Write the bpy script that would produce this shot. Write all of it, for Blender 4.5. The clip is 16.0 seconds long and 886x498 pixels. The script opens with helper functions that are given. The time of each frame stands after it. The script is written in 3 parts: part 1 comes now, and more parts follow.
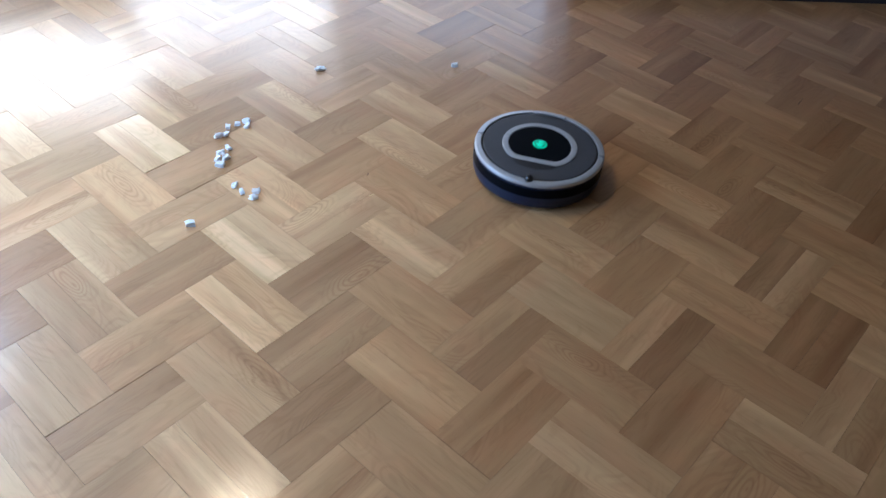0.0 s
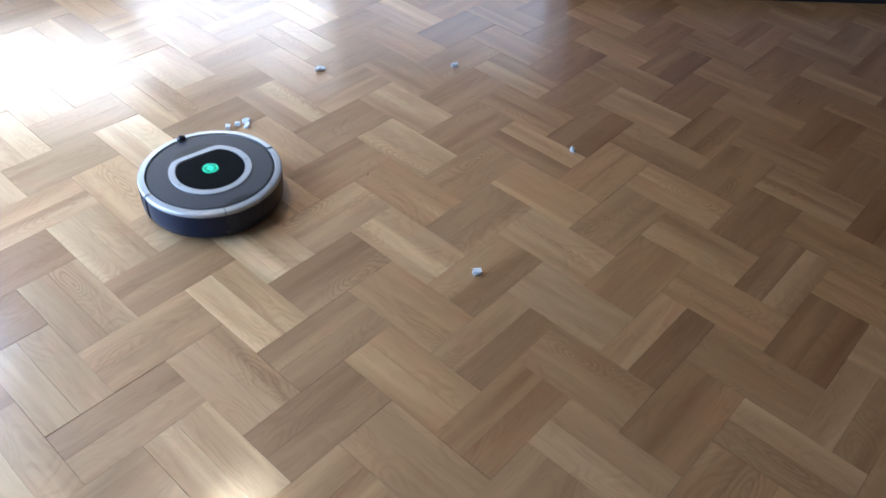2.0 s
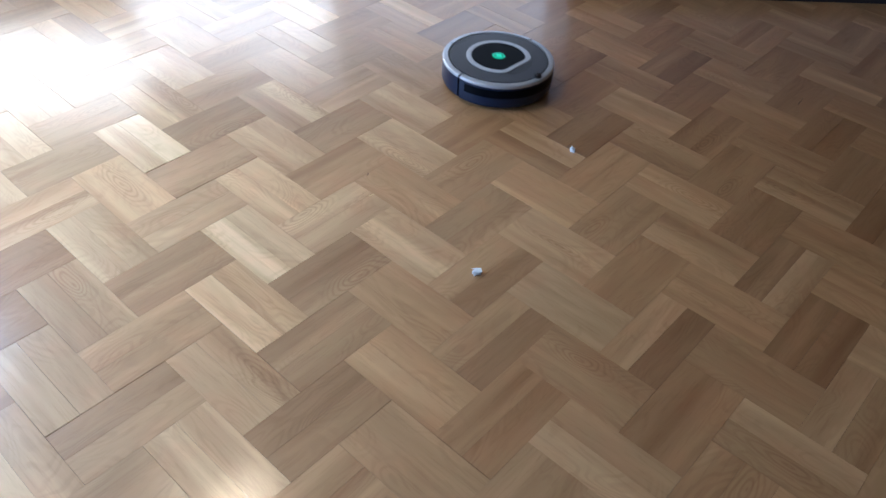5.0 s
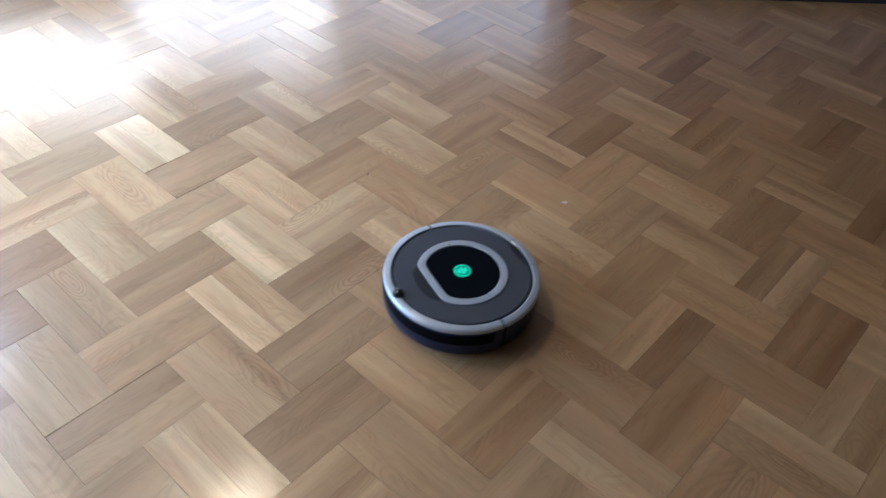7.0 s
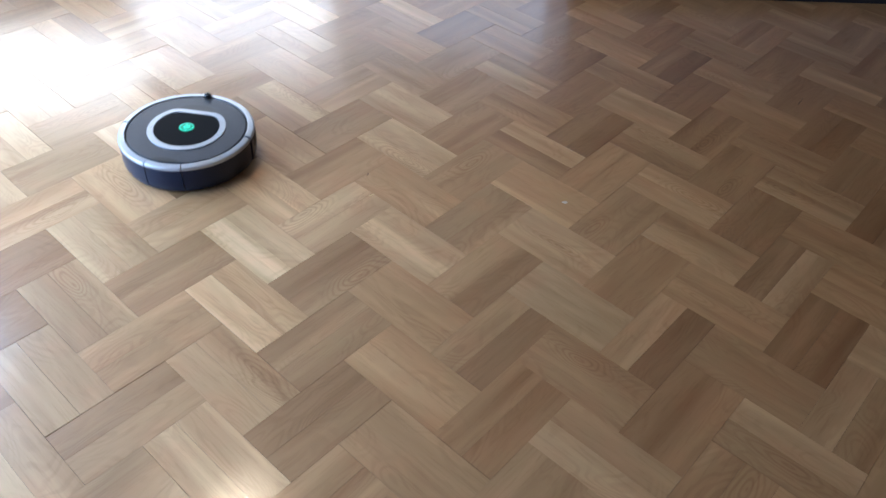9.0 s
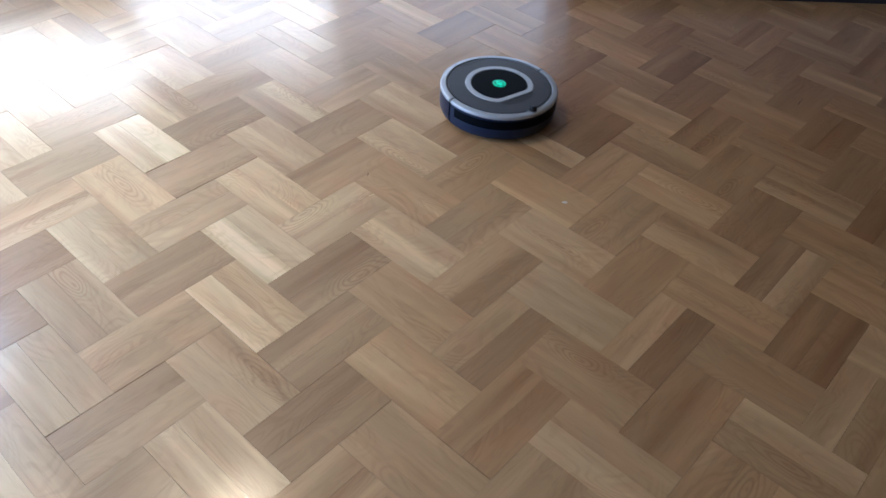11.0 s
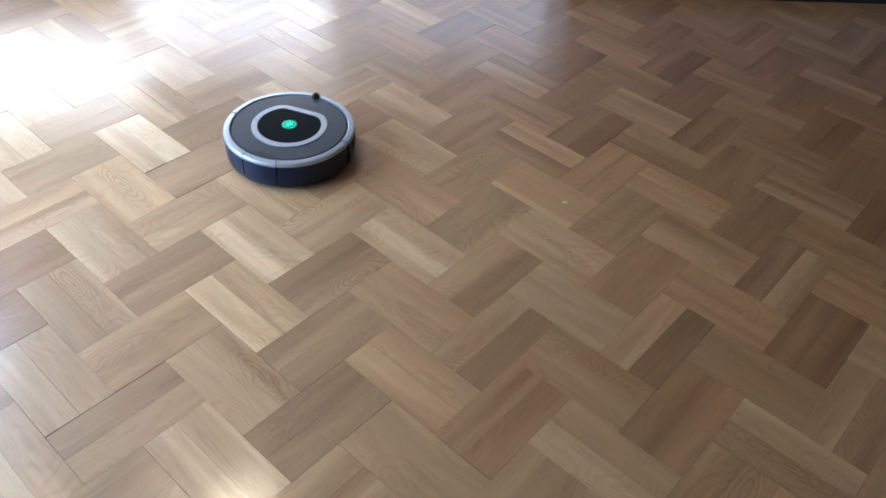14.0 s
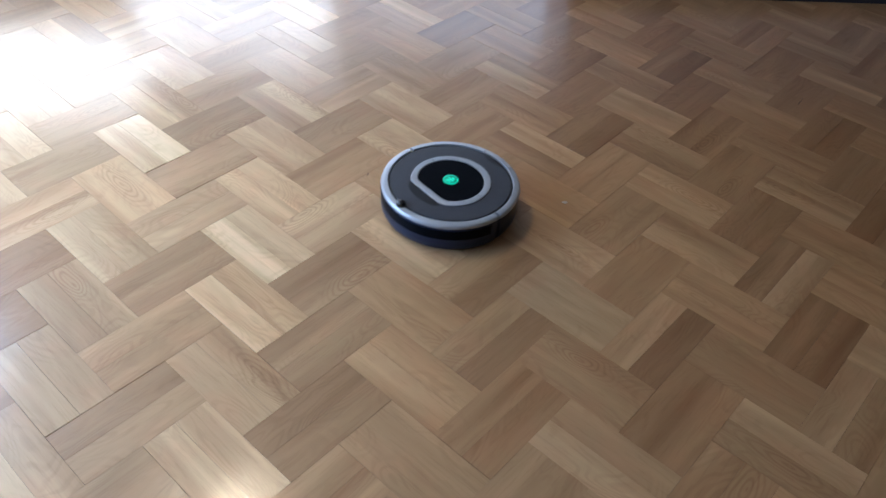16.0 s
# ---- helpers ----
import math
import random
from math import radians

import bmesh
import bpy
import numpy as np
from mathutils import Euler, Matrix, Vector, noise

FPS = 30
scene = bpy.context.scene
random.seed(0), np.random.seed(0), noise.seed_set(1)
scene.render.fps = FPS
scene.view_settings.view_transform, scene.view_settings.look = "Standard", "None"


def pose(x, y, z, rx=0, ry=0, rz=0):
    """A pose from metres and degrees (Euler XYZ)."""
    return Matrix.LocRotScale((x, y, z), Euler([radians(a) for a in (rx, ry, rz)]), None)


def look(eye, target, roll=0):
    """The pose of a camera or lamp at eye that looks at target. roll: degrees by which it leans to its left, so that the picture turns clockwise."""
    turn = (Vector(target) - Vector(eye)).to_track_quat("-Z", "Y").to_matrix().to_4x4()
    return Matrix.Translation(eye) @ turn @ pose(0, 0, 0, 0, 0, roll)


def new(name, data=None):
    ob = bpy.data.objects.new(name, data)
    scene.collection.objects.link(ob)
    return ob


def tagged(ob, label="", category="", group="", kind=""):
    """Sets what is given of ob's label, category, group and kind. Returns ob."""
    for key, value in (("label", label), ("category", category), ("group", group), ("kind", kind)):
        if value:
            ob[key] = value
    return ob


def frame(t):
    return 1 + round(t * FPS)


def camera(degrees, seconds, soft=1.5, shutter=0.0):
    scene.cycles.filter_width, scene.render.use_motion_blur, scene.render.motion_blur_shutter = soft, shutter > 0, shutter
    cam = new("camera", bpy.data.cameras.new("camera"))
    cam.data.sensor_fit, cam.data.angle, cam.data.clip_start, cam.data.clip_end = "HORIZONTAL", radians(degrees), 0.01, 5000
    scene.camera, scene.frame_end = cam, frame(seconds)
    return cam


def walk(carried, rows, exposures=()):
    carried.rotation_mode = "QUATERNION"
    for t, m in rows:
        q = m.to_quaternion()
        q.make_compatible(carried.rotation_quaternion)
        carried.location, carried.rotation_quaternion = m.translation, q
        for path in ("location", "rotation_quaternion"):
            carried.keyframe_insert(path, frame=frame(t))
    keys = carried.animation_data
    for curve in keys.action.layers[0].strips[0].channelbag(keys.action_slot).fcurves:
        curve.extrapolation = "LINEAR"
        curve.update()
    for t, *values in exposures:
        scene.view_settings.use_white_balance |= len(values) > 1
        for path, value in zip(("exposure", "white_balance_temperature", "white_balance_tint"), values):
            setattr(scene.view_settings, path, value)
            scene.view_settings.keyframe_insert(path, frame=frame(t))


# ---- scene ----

# ---------------------------------------------------------------- camera
EYE = Vector((0.0, 0.0, 1.269))
AIM = Vector((0.0703, 0.7312, -0.6785))
cam = camera(58.8, 16.0, soft=1.5, shutter=0.4)
STAND = look(EYE, EYE + AIM, 4.16)
walk(cam, [(0.0, STAND), (16.0, STAND)], exposures=[(0.0, 0.0, 5340, 9), (16.0, 0.0, 5340, 9)])

# ---------------------------------------------------------------- world and large lights
world = bpy.data.worlds.new("sky")
scene.world = world
world.use_nodes = True
wn, wl = world.node_tree.nodes, world.node_tree.links
sky = wn.new("ShaderNodeTexSky")
sky.sky_type = "NISHITA"
sky.sun_disc = False
sky.sun_elevation = radians(38)
sky.sun_rotation = radians(-60)
wl.new(sky.outputs[0], wn["Background"].inputs[0])
wn["Background"].inputs[1].default_value = 0.06

# the west wall stands at ROOM_W up to NOOK_Y, and at NOOK_W beyond it
ROOM_W, ROOM_E, ROOM_N, ROOM_S, ROOM_H = -1.5, 4.2, 4.5, -3.0, 2.45
NOOK_W, NOOK_Y = -3.15, 2.2
# openings: along-wall start and end, sill height, head height
WIN_BRIGHT = (-2.90, -1.56, 1.11, 1.72)
WIN_MID = (-1.56, -0.34, 0.62, 1.38)
WIN_DIM = (-0.30, 1.04, 0.60, 1.30)
WIN_S = (-0.75, 0.25, 1.15, 2.05)
DOOR_W = (0.55, 2.14, 0.06, 1.36)


def window_light(name, m, sx, sy, watts, color):
    data = bpy.data.lights.new(name, "AREA")
    data.shape, data.size, data.size_y, data.energy, data.color = "RECTANGLE", sx, sy, watts, color
    ob = new(name, data)
    ob.matrix_world = m
    return ob


def daylight(name, axis, at, opening, watts, color):
    """The sky's light in the opening of the north wall (axis y), the south wall (s) or the west wall (x)."""
    p, q, s, h = opening
    mid, mz = (p + q) / 2, (s + h) / 2
    m = look((at - 0.03, mid, mz), (5, mid, mz))
    if axis != "x":
        m = look((mid, at + (0.03 if axis == "y" else -0.03), mz), (mid, 0, mz))
    window_light(name, m, q - p - 0.02, h - s - 0.06, watts, color)


daylight("daylight_bright", "y", ROOM_N, WIN_BRIGHT, 32, (1.0, 0.96, 0.88))
daylight("daylight_mid", "y", ROOM_N, WIN_MID, 18.5, (1.0, 0.97, 0.95))
daylight("daylight_dim", "y", ROOM_N, WIN_DIM, 5.8, (0.86, 0.90, 1.0))
daylight("daylight_west", "x", ROOM_W, DOOR_W, 54, (0.57, 0.75, 1.0))
daylight("daylight_south", "s", ROOM_S, WIN_S, 0.8, (0.60, 0.78, 1.0))


# ---------------------------------------------------------------- materials
def mat(name):
    m = bpy.data.materials.new(name)
    m.use_nodes = True
    nt = m.node_tree
    return m, nt.nodes, nt.links, nt.nodes["Principled BSDF"]


def ramp(nodes, stops):
    r = nodes.new("ShaderNodeValToRGB")
    while len(r.color_ramp.elements) < len(stops):
        r.color_ramp.elements.new(0.5)
    for e, (at, c) in zip(r.color_ramp.elements, stops):
        e.position, e.color = at, (*c, 1)
    return r


def mix_rgb(nodes, links, kind, fac, a, b):
    n = nodes.new("ShaderNodeMix")
    n.data_type, n.blend_type = "RGBA", kind
    for sock, v in ((n.inputs[0], fac), (n.inputs[6], a), (n.inputs[7], b)):
        if isinstance(v, (int, float)):
            sock.default_value = v
        elif isinstance(v, tuple):
            sock.default_value = (*v, 1)
        else:
            links.new(v, sock)
    return n.outputs[2]


def math_node(nodes, links, op, a, b=0.0, c=0.0):
    n = nodes.new("ShaderNodeMath")
    n.operation = op
    for sock, v in zip(n.inputs, (a, b, c)):
        if isinstance(v, (int, float)):
            sock.default_value = v
        else:
            links.new(v, sock)
    return n.outputs[0]


def oak(name, joined):
    """Varnished oak, grain along the local x axis; tone, with some light put in, from the object colour."""
    m, n, l, b = mat(name)
    tc = n.new("ShaderNodeTexCoord")
    if joined:
        rnd = n.new("ShaderNodeNewGeometry").outputs["Random Per Island"]
    else:
        info = n.new("ShaderNodeObjectInfo")
        rnd = info.outputs["Random"]
    shift = n.new("ShaderNodeCombineXYZ")
    l.new(math_node(n, l, "MULTIPLY", rnd, 37.0), shift.inputs[0])
    l.new(math_node(n, l, "MULTIPLY", rnd, 61.0), shift.inputs[1])
    l.new(math_node(n, l, "MULTIPLY", rnd, 23.0), shift.inputs[2])
    add = n.new("ShaderNodeVectorMath")
    l.new(tc.outputs["Object"], add.inputs[0])
    l.new(shift.outputs[0], add.inputs[1])
    co = add.outputs[0]

    def stretched(sx, sy, scale, detail, rough, dist=0.0):
        mp = n.new("ShaderNodeMapping")
        mp.inputs["Scale"].default_value = (sx, sy, sy)
        l.new(co, mp.inputs[0])
        t = n.new("ShaderNodeTexNoise")
        t.inputs["Scale"].default_value, t.inputs["Detail"].default_value = scale, detail
        t.inputs["Roughness"].default_value, t.inputs["Distortion"].default_value = rough, dist
        l.new(mp.outputs[0], t.inputs[0])
        return t.outputs[0]

    fine = stretched(0.05, 1.0, 420, 4, 0.6)
    pores = stretched(0.07, 1.0, 160, 3, 0.65)
    streak = stretched(0.16, 1.0, 20, 2.5, 0.5, 0.5)
    cloud = stretched(0.5, 1.0, 14, 2, 0.5)
    # growth rings: bands of a slow, stretched field
    field = stretched(0.38, 1.0, 8, 2.0, 0.45, 0.8)
    rings = math_node(n, l, "SINE", math_node(n, l, "MULTIPLY", field, 120.0))
    rings = math_node(n, l, "MULTIPLY_ADD", rings, 0.5, 0.5)
    amount = ramp(n, [(0.42, (0, 0, 0)), (0.62, (1, 1, 1))])
    l.new(cloud, amount.inputs[0])

    warm = ramp(n, [(0.3, (0.86, 0.80, 0.74)), (0.5, (1.0, 1.0, 1.0)), (0.62, (1.08, 1.09, 1.10)), (0.72, (1.17, 1.19, 1.21))])
    l.new(streak, warm.inputs[0])
    if joined:
        tone = ramp(n, [(0.0, (0.345, 0.195, 0.088)), (0.5, (0.415, 0.243, 0.114)), (1.0, (0.48, 0.287, 0.138))])
        l.new(rnd, tone.inputs[0])
        base = tone.outputs[0]
    else:
        base = info.outputs["Color"]
    c = mix_rgb(n, l, "MULTIPLY", 0.75, base, warm.outputs[0])
    band = stretched(0.06, 1.0, 15, 1.0, 0.4, 0.15)
    band_c = ramp(n, [(0.30, (0.72, 0.64, 0.56)), (0.42, (0.97, 0.96, 0.95)), (0.58, (1.0, 1.0, 1.0)), (0.66, (1.24, 1.28, 1.34))])
    l.new(band, band_c.inputs[0])
    c = mix_rgb(n, l, "MULTIPLY", 0.7, c, band_c.outputs[0])
    ring_c = ramp(n, [(0.1, (0.84, 0.79, 0.74)), (0.6, (1.04, 1.04, 1.04))])
    l.new(rings, ring_c.inputs[0])
    c = mix_rgb(n, l, "MULTIPLY", math_node(n, l, "MULTIPLY", amount.outputs[0], 0.45), c, ring_c.outputs[0])
    if not joined:
        # on some boards the rings close into an oval eye
        def lot(k):
            return math_node(n, l, "FRACT", math_node(n, l, "MULTIPLY", rnd, k))
        split = n.new("ShaderNodeSeparateXYZ")
        l.new(tc.outputs["Object"], split.inputs[0])
        dx = math_node(n, l, "MULTIPLY", math_node(n, l, "SUBTRACT", split.outputs[0], math_node(n, l, "MULTIPLY_ADD", lot(17.3), 0.16, -0.08)), 0.30)
        dy = math_node(n, l, "SUBTRACT", split.outputs[1], math_node(n, l, "MULTIPLY_ADD", lot(41.7), 0.05, -0.025))
        far = math_node(n, l, "SQRT", math_node(n, l, "ADD", math_node(n, l, "MULTIPLY", dx, dx), math_node(n, l, "MULTIPLY", dy, dy)))
        far = math_node(n, l, "MULTIPLY_ADD", field, 0.075, math_node(n, l, "SUBTRACT", far, 0.033))
        eye = math_node(n, l, "MULTIPLY_ADD", math_node(n, l, "SINE", math_node(n, l, "MULTIPLY", far, 900.0)), 0.5, 0.5)
        eye_c = ramp(n, [(0.05, (0.78, 0.70, 0.62)), (0.5, (1.0, 1.0, 1.0)), (0.9, (1.05, 1.05, 1.05))])
        l.new(eye, eye_c.inputs[0])
        fade = ramp(n, [(0.018, (1, 1, 1)), (0.046, (0, 0, 0))])
        l.new(far, fade.inputs[0])
        some = math_node(n, l, "GREATER_THAN", lot(7.7), 0.86)
        c = mix_rgb(n, l, "MULTIPLY", math_node(n, l, "MULTIPLY", fade.outputs[0], math_node(n, l, "MULTIPLY", some, 0.6)), c, eye_c.outputs[0])
    pore_c = ramp(n, [(0.36, (0.66, 0.58, 0.5)), (0.47, (1, 1, 1))])
    l.new(pores, pore_c.inputs[0])
    c = mix_rgb(n, l, "MULTIPLY", 0.24, c, pore_c.outputs[0])
    fine_c = ramp(n, [(0.3, (0.84, 0.8, 0.76)), (0.7, (1.1, 1.1, 1.1))])
    l.new(fine, fine_c.inputs[0])
    c = mix_rgb(n, l, "MULTIPLY", 0.10, c, fine_c.outputs[0])
    # the wood drifts between pinkish and straw, in blotches
    blotch = stretched(0.8, 1.0, 11, 2, 0.5, 0.3)
    hue = ramp(n, [(0.32, (1.09, 0.94, 0.92)), (0.5, (1.0, 1.0, 1.0)), (0.68, (0.93, 1.0, 0.98))])
    l.new(blotch, hue.inputs[0])
    c = mix_rgb(n, l, "MULTIPLY", 0.35, c, hue.outputs[0])
    l.new(c, b.inputs["Base Color"])
    # varnish: gloss uneven at two scales, worn in patches
    wear = n.new("ShaderNodeTexNoise")
    wear.inputs["Scale"].default_value, wear.inputs["Detail"].default_value = 3.0, 3
    geo = n.new("ShaderNodeNewGeometry")
    l.new(geo.outputs["Position"], wear.inputs[0])
    r1 = math_node(n, l, "MULTIPLY_ADD", wear.outputs[0], 0.12, 0.035)
    r2 = math_node(n, l, "MULTIPLY_ADD", streak, 0.08, r1)
    l.new(math_node(n, l, "MULTIPLY_ADD", rnd, 0.06, r2), b.inputs["Coat Roughness"])
    b.inputs["Coat Weight"].default_value = 0.85
    b.inputs["Coat IOR"].default_value = 1.5
    b.inputs["Roughness"].default_value = 0.52
    b.inputs["Specular IOR Level"].default_value = 0.45
    bump = n.new("ShaderNodeBump")
    bump.inputs["Strength"].default_value, bump.inputs["Distance"].default_value = 0.4, 0.0010
    l.new(math_node(n, l, "MULTIPLY_ADD", streak, 1.2, pores), bump.inputs["Height"])
    l.new(bump.outputs[0], b.inputs["Normal"])
    l.new(bump.outputs[0], b.inputs["Coat Normal"])
    return m


def noisy(name, color, rough, metal=0.0, scale=30.0, vary=0.12, bump=0.0, coat=0.0, spec=0.5):
    """A plain surface with small changes of colour and gloss at two scales."""
    m, n, l, b = mat(name)
    tc = n.new("ShaderNodeTexCoord")
    t1, t2 = n.new("ShaderNodeTexNoise"), n.new("ShaderNodeTexNoise")
    for t, s in ((t1, scale), (t2, scale * 9)):
        t.inputs["Scale"].default_value, t.inputs["Detail"].default_value = s, 3
        l.new(tc.outputs["Object"], t.inputs[0])
    both = math_node(n, l, "MULTIPLY_ADD", t2.outputs[0], 0.5, math_node(n, l, "MULTIPLY", t1.outputs[0], 0.5))
    r = ramp(n, [(0.3, tuple(v * (1 - vary) for v in color)), (0.7, tuple(min(1, v * (1 + vary)) for v in color))])
    l.new(both, r.inputs[0])
    l.new(r.outputs[0], b.inputs["Base Color"])
    l.new(math_node(n, l, "MULTIPLY_ADD", t1.outputs[0], 0.16, rough - 0.08), b.inputs["Roughness"])
    b.inputs["Metallic"].default_value = metal
    b.inputs["Specular IOR Level"].default_value = spec
    b.inputs["Coat Weight"].default_value = coat
    b.inputs["Coat Roughness"].default_value = 0.08
    if bump:
        bp = n.new("ShaderNodeBump")
        bp.inputs["Strength"].default_value, bp.inputs["Distance"].default_value = bump, 0.001
        l.new(both, bp.inputs["Height"])
        l.new(bp.outputs[0], b.inputs["Normal"])
    return m


def glowing(name, color, strength):
    m, n, l, b = mat(name)
    b.inputs["Base Color"].default_value = (*color, 1)
    b.inputs["Emission Color"].default_value = (*color, 1)
    b.inputs["Emission Strength"].default_value = strength
    return m


OAK = oak("oak_varnished", False)
OAK_REST = oak("oak_varnished_rest", True)
SUBFLOOR = noisy("bitumen_bed", (0.09, 0.055, 0.032), 0.9)
PLASTER = noisy("painted_plaster", (0.20, 0.16, 0.12), 0.75, scale=6, vary=0.04, bump=0.2)
CEILING_PAINT = noisy("ceiling_paint", (0.30, 0.26, 0.21), 0.85, scale=6, vary=0.03)
WHITE_PAINT = noisy("white_gloss_paint", (0.78, 0.78, 0.77), 0.3, scale=12, vary=0.03)
NAVY = noisy("navy_lacquer", (0.018, 0.02, 0.03), 0.35, scale=10)
GREY_BLUE = noisy("grey_blue_lacquer", (0.38, 0.36, 0.46), 0.4, scale=10, vary=0.05)
SILVER = noisy("silver_paint", (0.48, 0.50, 0.54), 0.36, metal=0.45, scale=40, vary=0.06)
GREY_TOP = noisy("dark_grey_plastic", (0.054, 0.056, 0.066), 0.42, scale=8, vary=0.08, spec=0.3)
BUMPER_MAT = noisy("blue_black_bumper", (0.009, 0.017, 0.042), 0.33, scale=8, vary=0.1, spec=0.28)
BLACK = noisy("black_plastic", (0.012, 0.012, 0.013), 0.45, scale=30)
PIANO = noisy("gloss_black_panel", (0.003, 0.004, 0.006), 0.35, scale=20, vary=0.2, spec=0.03)
LATCH = noisy("latch_plastic", (0.014, 0.015, 0.019), 0.34, scale=8, vary=0.08)
RUBBER = noisy("rubber", (0.02, 0.02, 0.02), 0.8, scale=60)
GREEN = glowing("green_lit_button", (0.005, 0.27, 0.115), 0.5)
GREEN_MARK = glowing("button_print", (0.08, 0.75, 0.50), 0.7)
SMOKED = noisy("smoked_dome", (0.01, 0.01, 0.012), 0.12, scale=30)
PAPER = noisy("white_paper", (0.84, 0.88, 0.95), 0.7, scale=120, vary=0.10, bump=0.4)
LINT = noisy("grey_lint", (0.62, 0.55, 0.48), 0.9, scale=200, vary=0.2)
SPLINTER = noisy("dark_splinter", (0.05, 0.03, 0.018), 0.7, scale=200)
CHIP = noisy("pale_chip", (0.66, 0.47, 0.22), 0.6, scale=200)
BULB = glowing("warm_lamp_glass", (1.0, 0.80, 0.52), 250.0)


def pane_glass():
    m, n, l, b = mat("window_glass")
    b.inputs["Transmission Weight"].default_value = 1.0
    b.inputs["Roughness"].default_value = 0.0
    b.inputs["IOR"].default_value = 1.45
    return m


GLASS = pane_glass()


# ---------------------------------------------------------------- mesh helpers
def link_mesh(name, bm, material, smooth=False):
    me = bpy.data.meshes.new(name)
    bmesh.ops.recalc_face_normals(bm, faces=bm.faces)
    bm.to_mesh(me)
    bm.free()
    if material:
        me.materials.append(material)
    if smooth:
        for p in me.polygons:
            p.use_smooth = True
        me.set_sharp_from_angle(angle=radians(24))
    return me


def thing(name, bm, material, label="", category="", group="", kind="", smooth=False):
    return tagged(new(name, link_mesh(name, bm, material, smooth)), label, category, group, kind)


def part(name, bm, material, parent, label="", smooth=False):
    ob = new(name, link_mesh(name, bm, material, smooth))
    ob.parent = parent
    return tagged(ob, label)


def box(bm, x0, x1, y0, y1, z0, z1, bevel=0.0):
    made = bmesh.ops.create_cube(bm, size=1.0)
    vs = made["verts"]
    for v in vs:
        v.co = Vector((x0 + (v.co.x + 0.5) * (x1 - x0), y0 + (v.co.y + 0.5) * (y1 - y0), z0 + (v.co.z + 0.5) * (z1 - z0)))
    if bevel:
        es = {e for v in vs for e in v.link_edges}
        bmesh.ops.bevel(bm, geom=list(es), offset=bevel, segments=2, affect="EDGES", profile=0.5)
    return bm


def one_box(*a, bevel=0.0):
    return box(bmesh.new(), *a, bevel=bevel)


def lathe(profile, a0=0.0, a1=360.0, steps=96):
    """Turns a closed outline of (r, z) about z; open sweeps get end caps."""
    bm = bmesh.new()
    full = abs(a1 - a0) >= 359.9
    count = steps if full else max(2, round(steps * abs(a1 - a0) / 360)) + 1
    loops = []
    for i in range(count):
        a = radians(a0 + (a1 - a0) * i / (steps if full else count - 1))
        loops.append([bm.verts.new((r * math.cos(a), r * math.sin(a), z)) for r, z in profile])
    k = len(profile)
    for i in range(count if full else count - 1):
        p, q = loops[i], loops[(i + 1) % count]
        for j in range(k):
            bm.faces.new((p[j], q[j], q[(j + 1) % k], p[(j + 1) % k]))
    if not full:
        bm.faces.new(loops[0])
        bm.faces.new(loops[-1][::-1])
    return bm


def disc(profile, steps=96):
    """Turns an open outline of (r, z) from the rim inwards; both ends are closed."""
    bm = bmesh.new()
    loops = []
    for r, z in profile:
        loops.append([bm.verts.new((r * math.cos(2 * math.pi * i / steps), r * math.sin(2 * math.pi * i / steps), z)) for i in range(steps)])
    for p, q in zip(loops, loops[1:]):
        for i in range(steps):
            bm.faces.new((p[i], p[(i + 1) % steps], q[(i + 1) % steps], q[i]))
    bm.faces.new(loops[0])
    bm.faces.new(loops[-1])
    return bm


def d_outline(r, chord, round_off, steps=72):
    """A circle of radius r cut straight at x = chord, with softened corners."""
    a = math.acos(chord / r)
    pts = [Vector((r * math.cos(a + (2 * math.pi - 2 * a) * i / steps), r * math.sin(a + (2 * math.pi - 2 * a) * i / steps))) for i in range(steps + 1)]
    for i in range(1, 12):
        y = -r * math.sin(a) * (1 - 2 * i / 12)
        pts.append(Vector((chord, y)))
    for _ in range(round_off):
        pts = [(pts[i - 1] + pts[i] * 2 + pts[(i + 1) % len(pts)]) / 4 for i in range(len(pts))]
    return pts


def d_solid(layers):
    """Stacks D outlines of (r, chord, z); closed at both ends."""
    bm = bmesh.new()
    loops = [[bm.verts.new((p.x, p.y, z)) for p in d_outline(r, c, 3)] for r, c, z in layers]
    for p, q in zip(loops, loops[1:]):
        for i in range(len(p)):
            bm.faces.new((p[i], p[(i + 1) % len(p)], q[(i + 1) % len(p)], q[i]))
    bm.faces.new(loops[0])
    bm.faces.new(loops[-1])
    return bm


def d_ring(layers):
    """A closed band of D outlines of (r, chord, z)."""
    bm = bmesh.new()
    loops = [[bm.verts.new((p.x, p.y, z)) for p in d_outline(r, c, 3)] for r, c, z in layers]
    for k in range(len(loops)):
        p, q = loops[k], loops[(k + 1) % len(loops)]
        for i in range(len(p)):
            bm.faces.new((p[i], p[(i + 1) % len(p)], q[(i + 1) % len(p)], q[i]))
    return bm


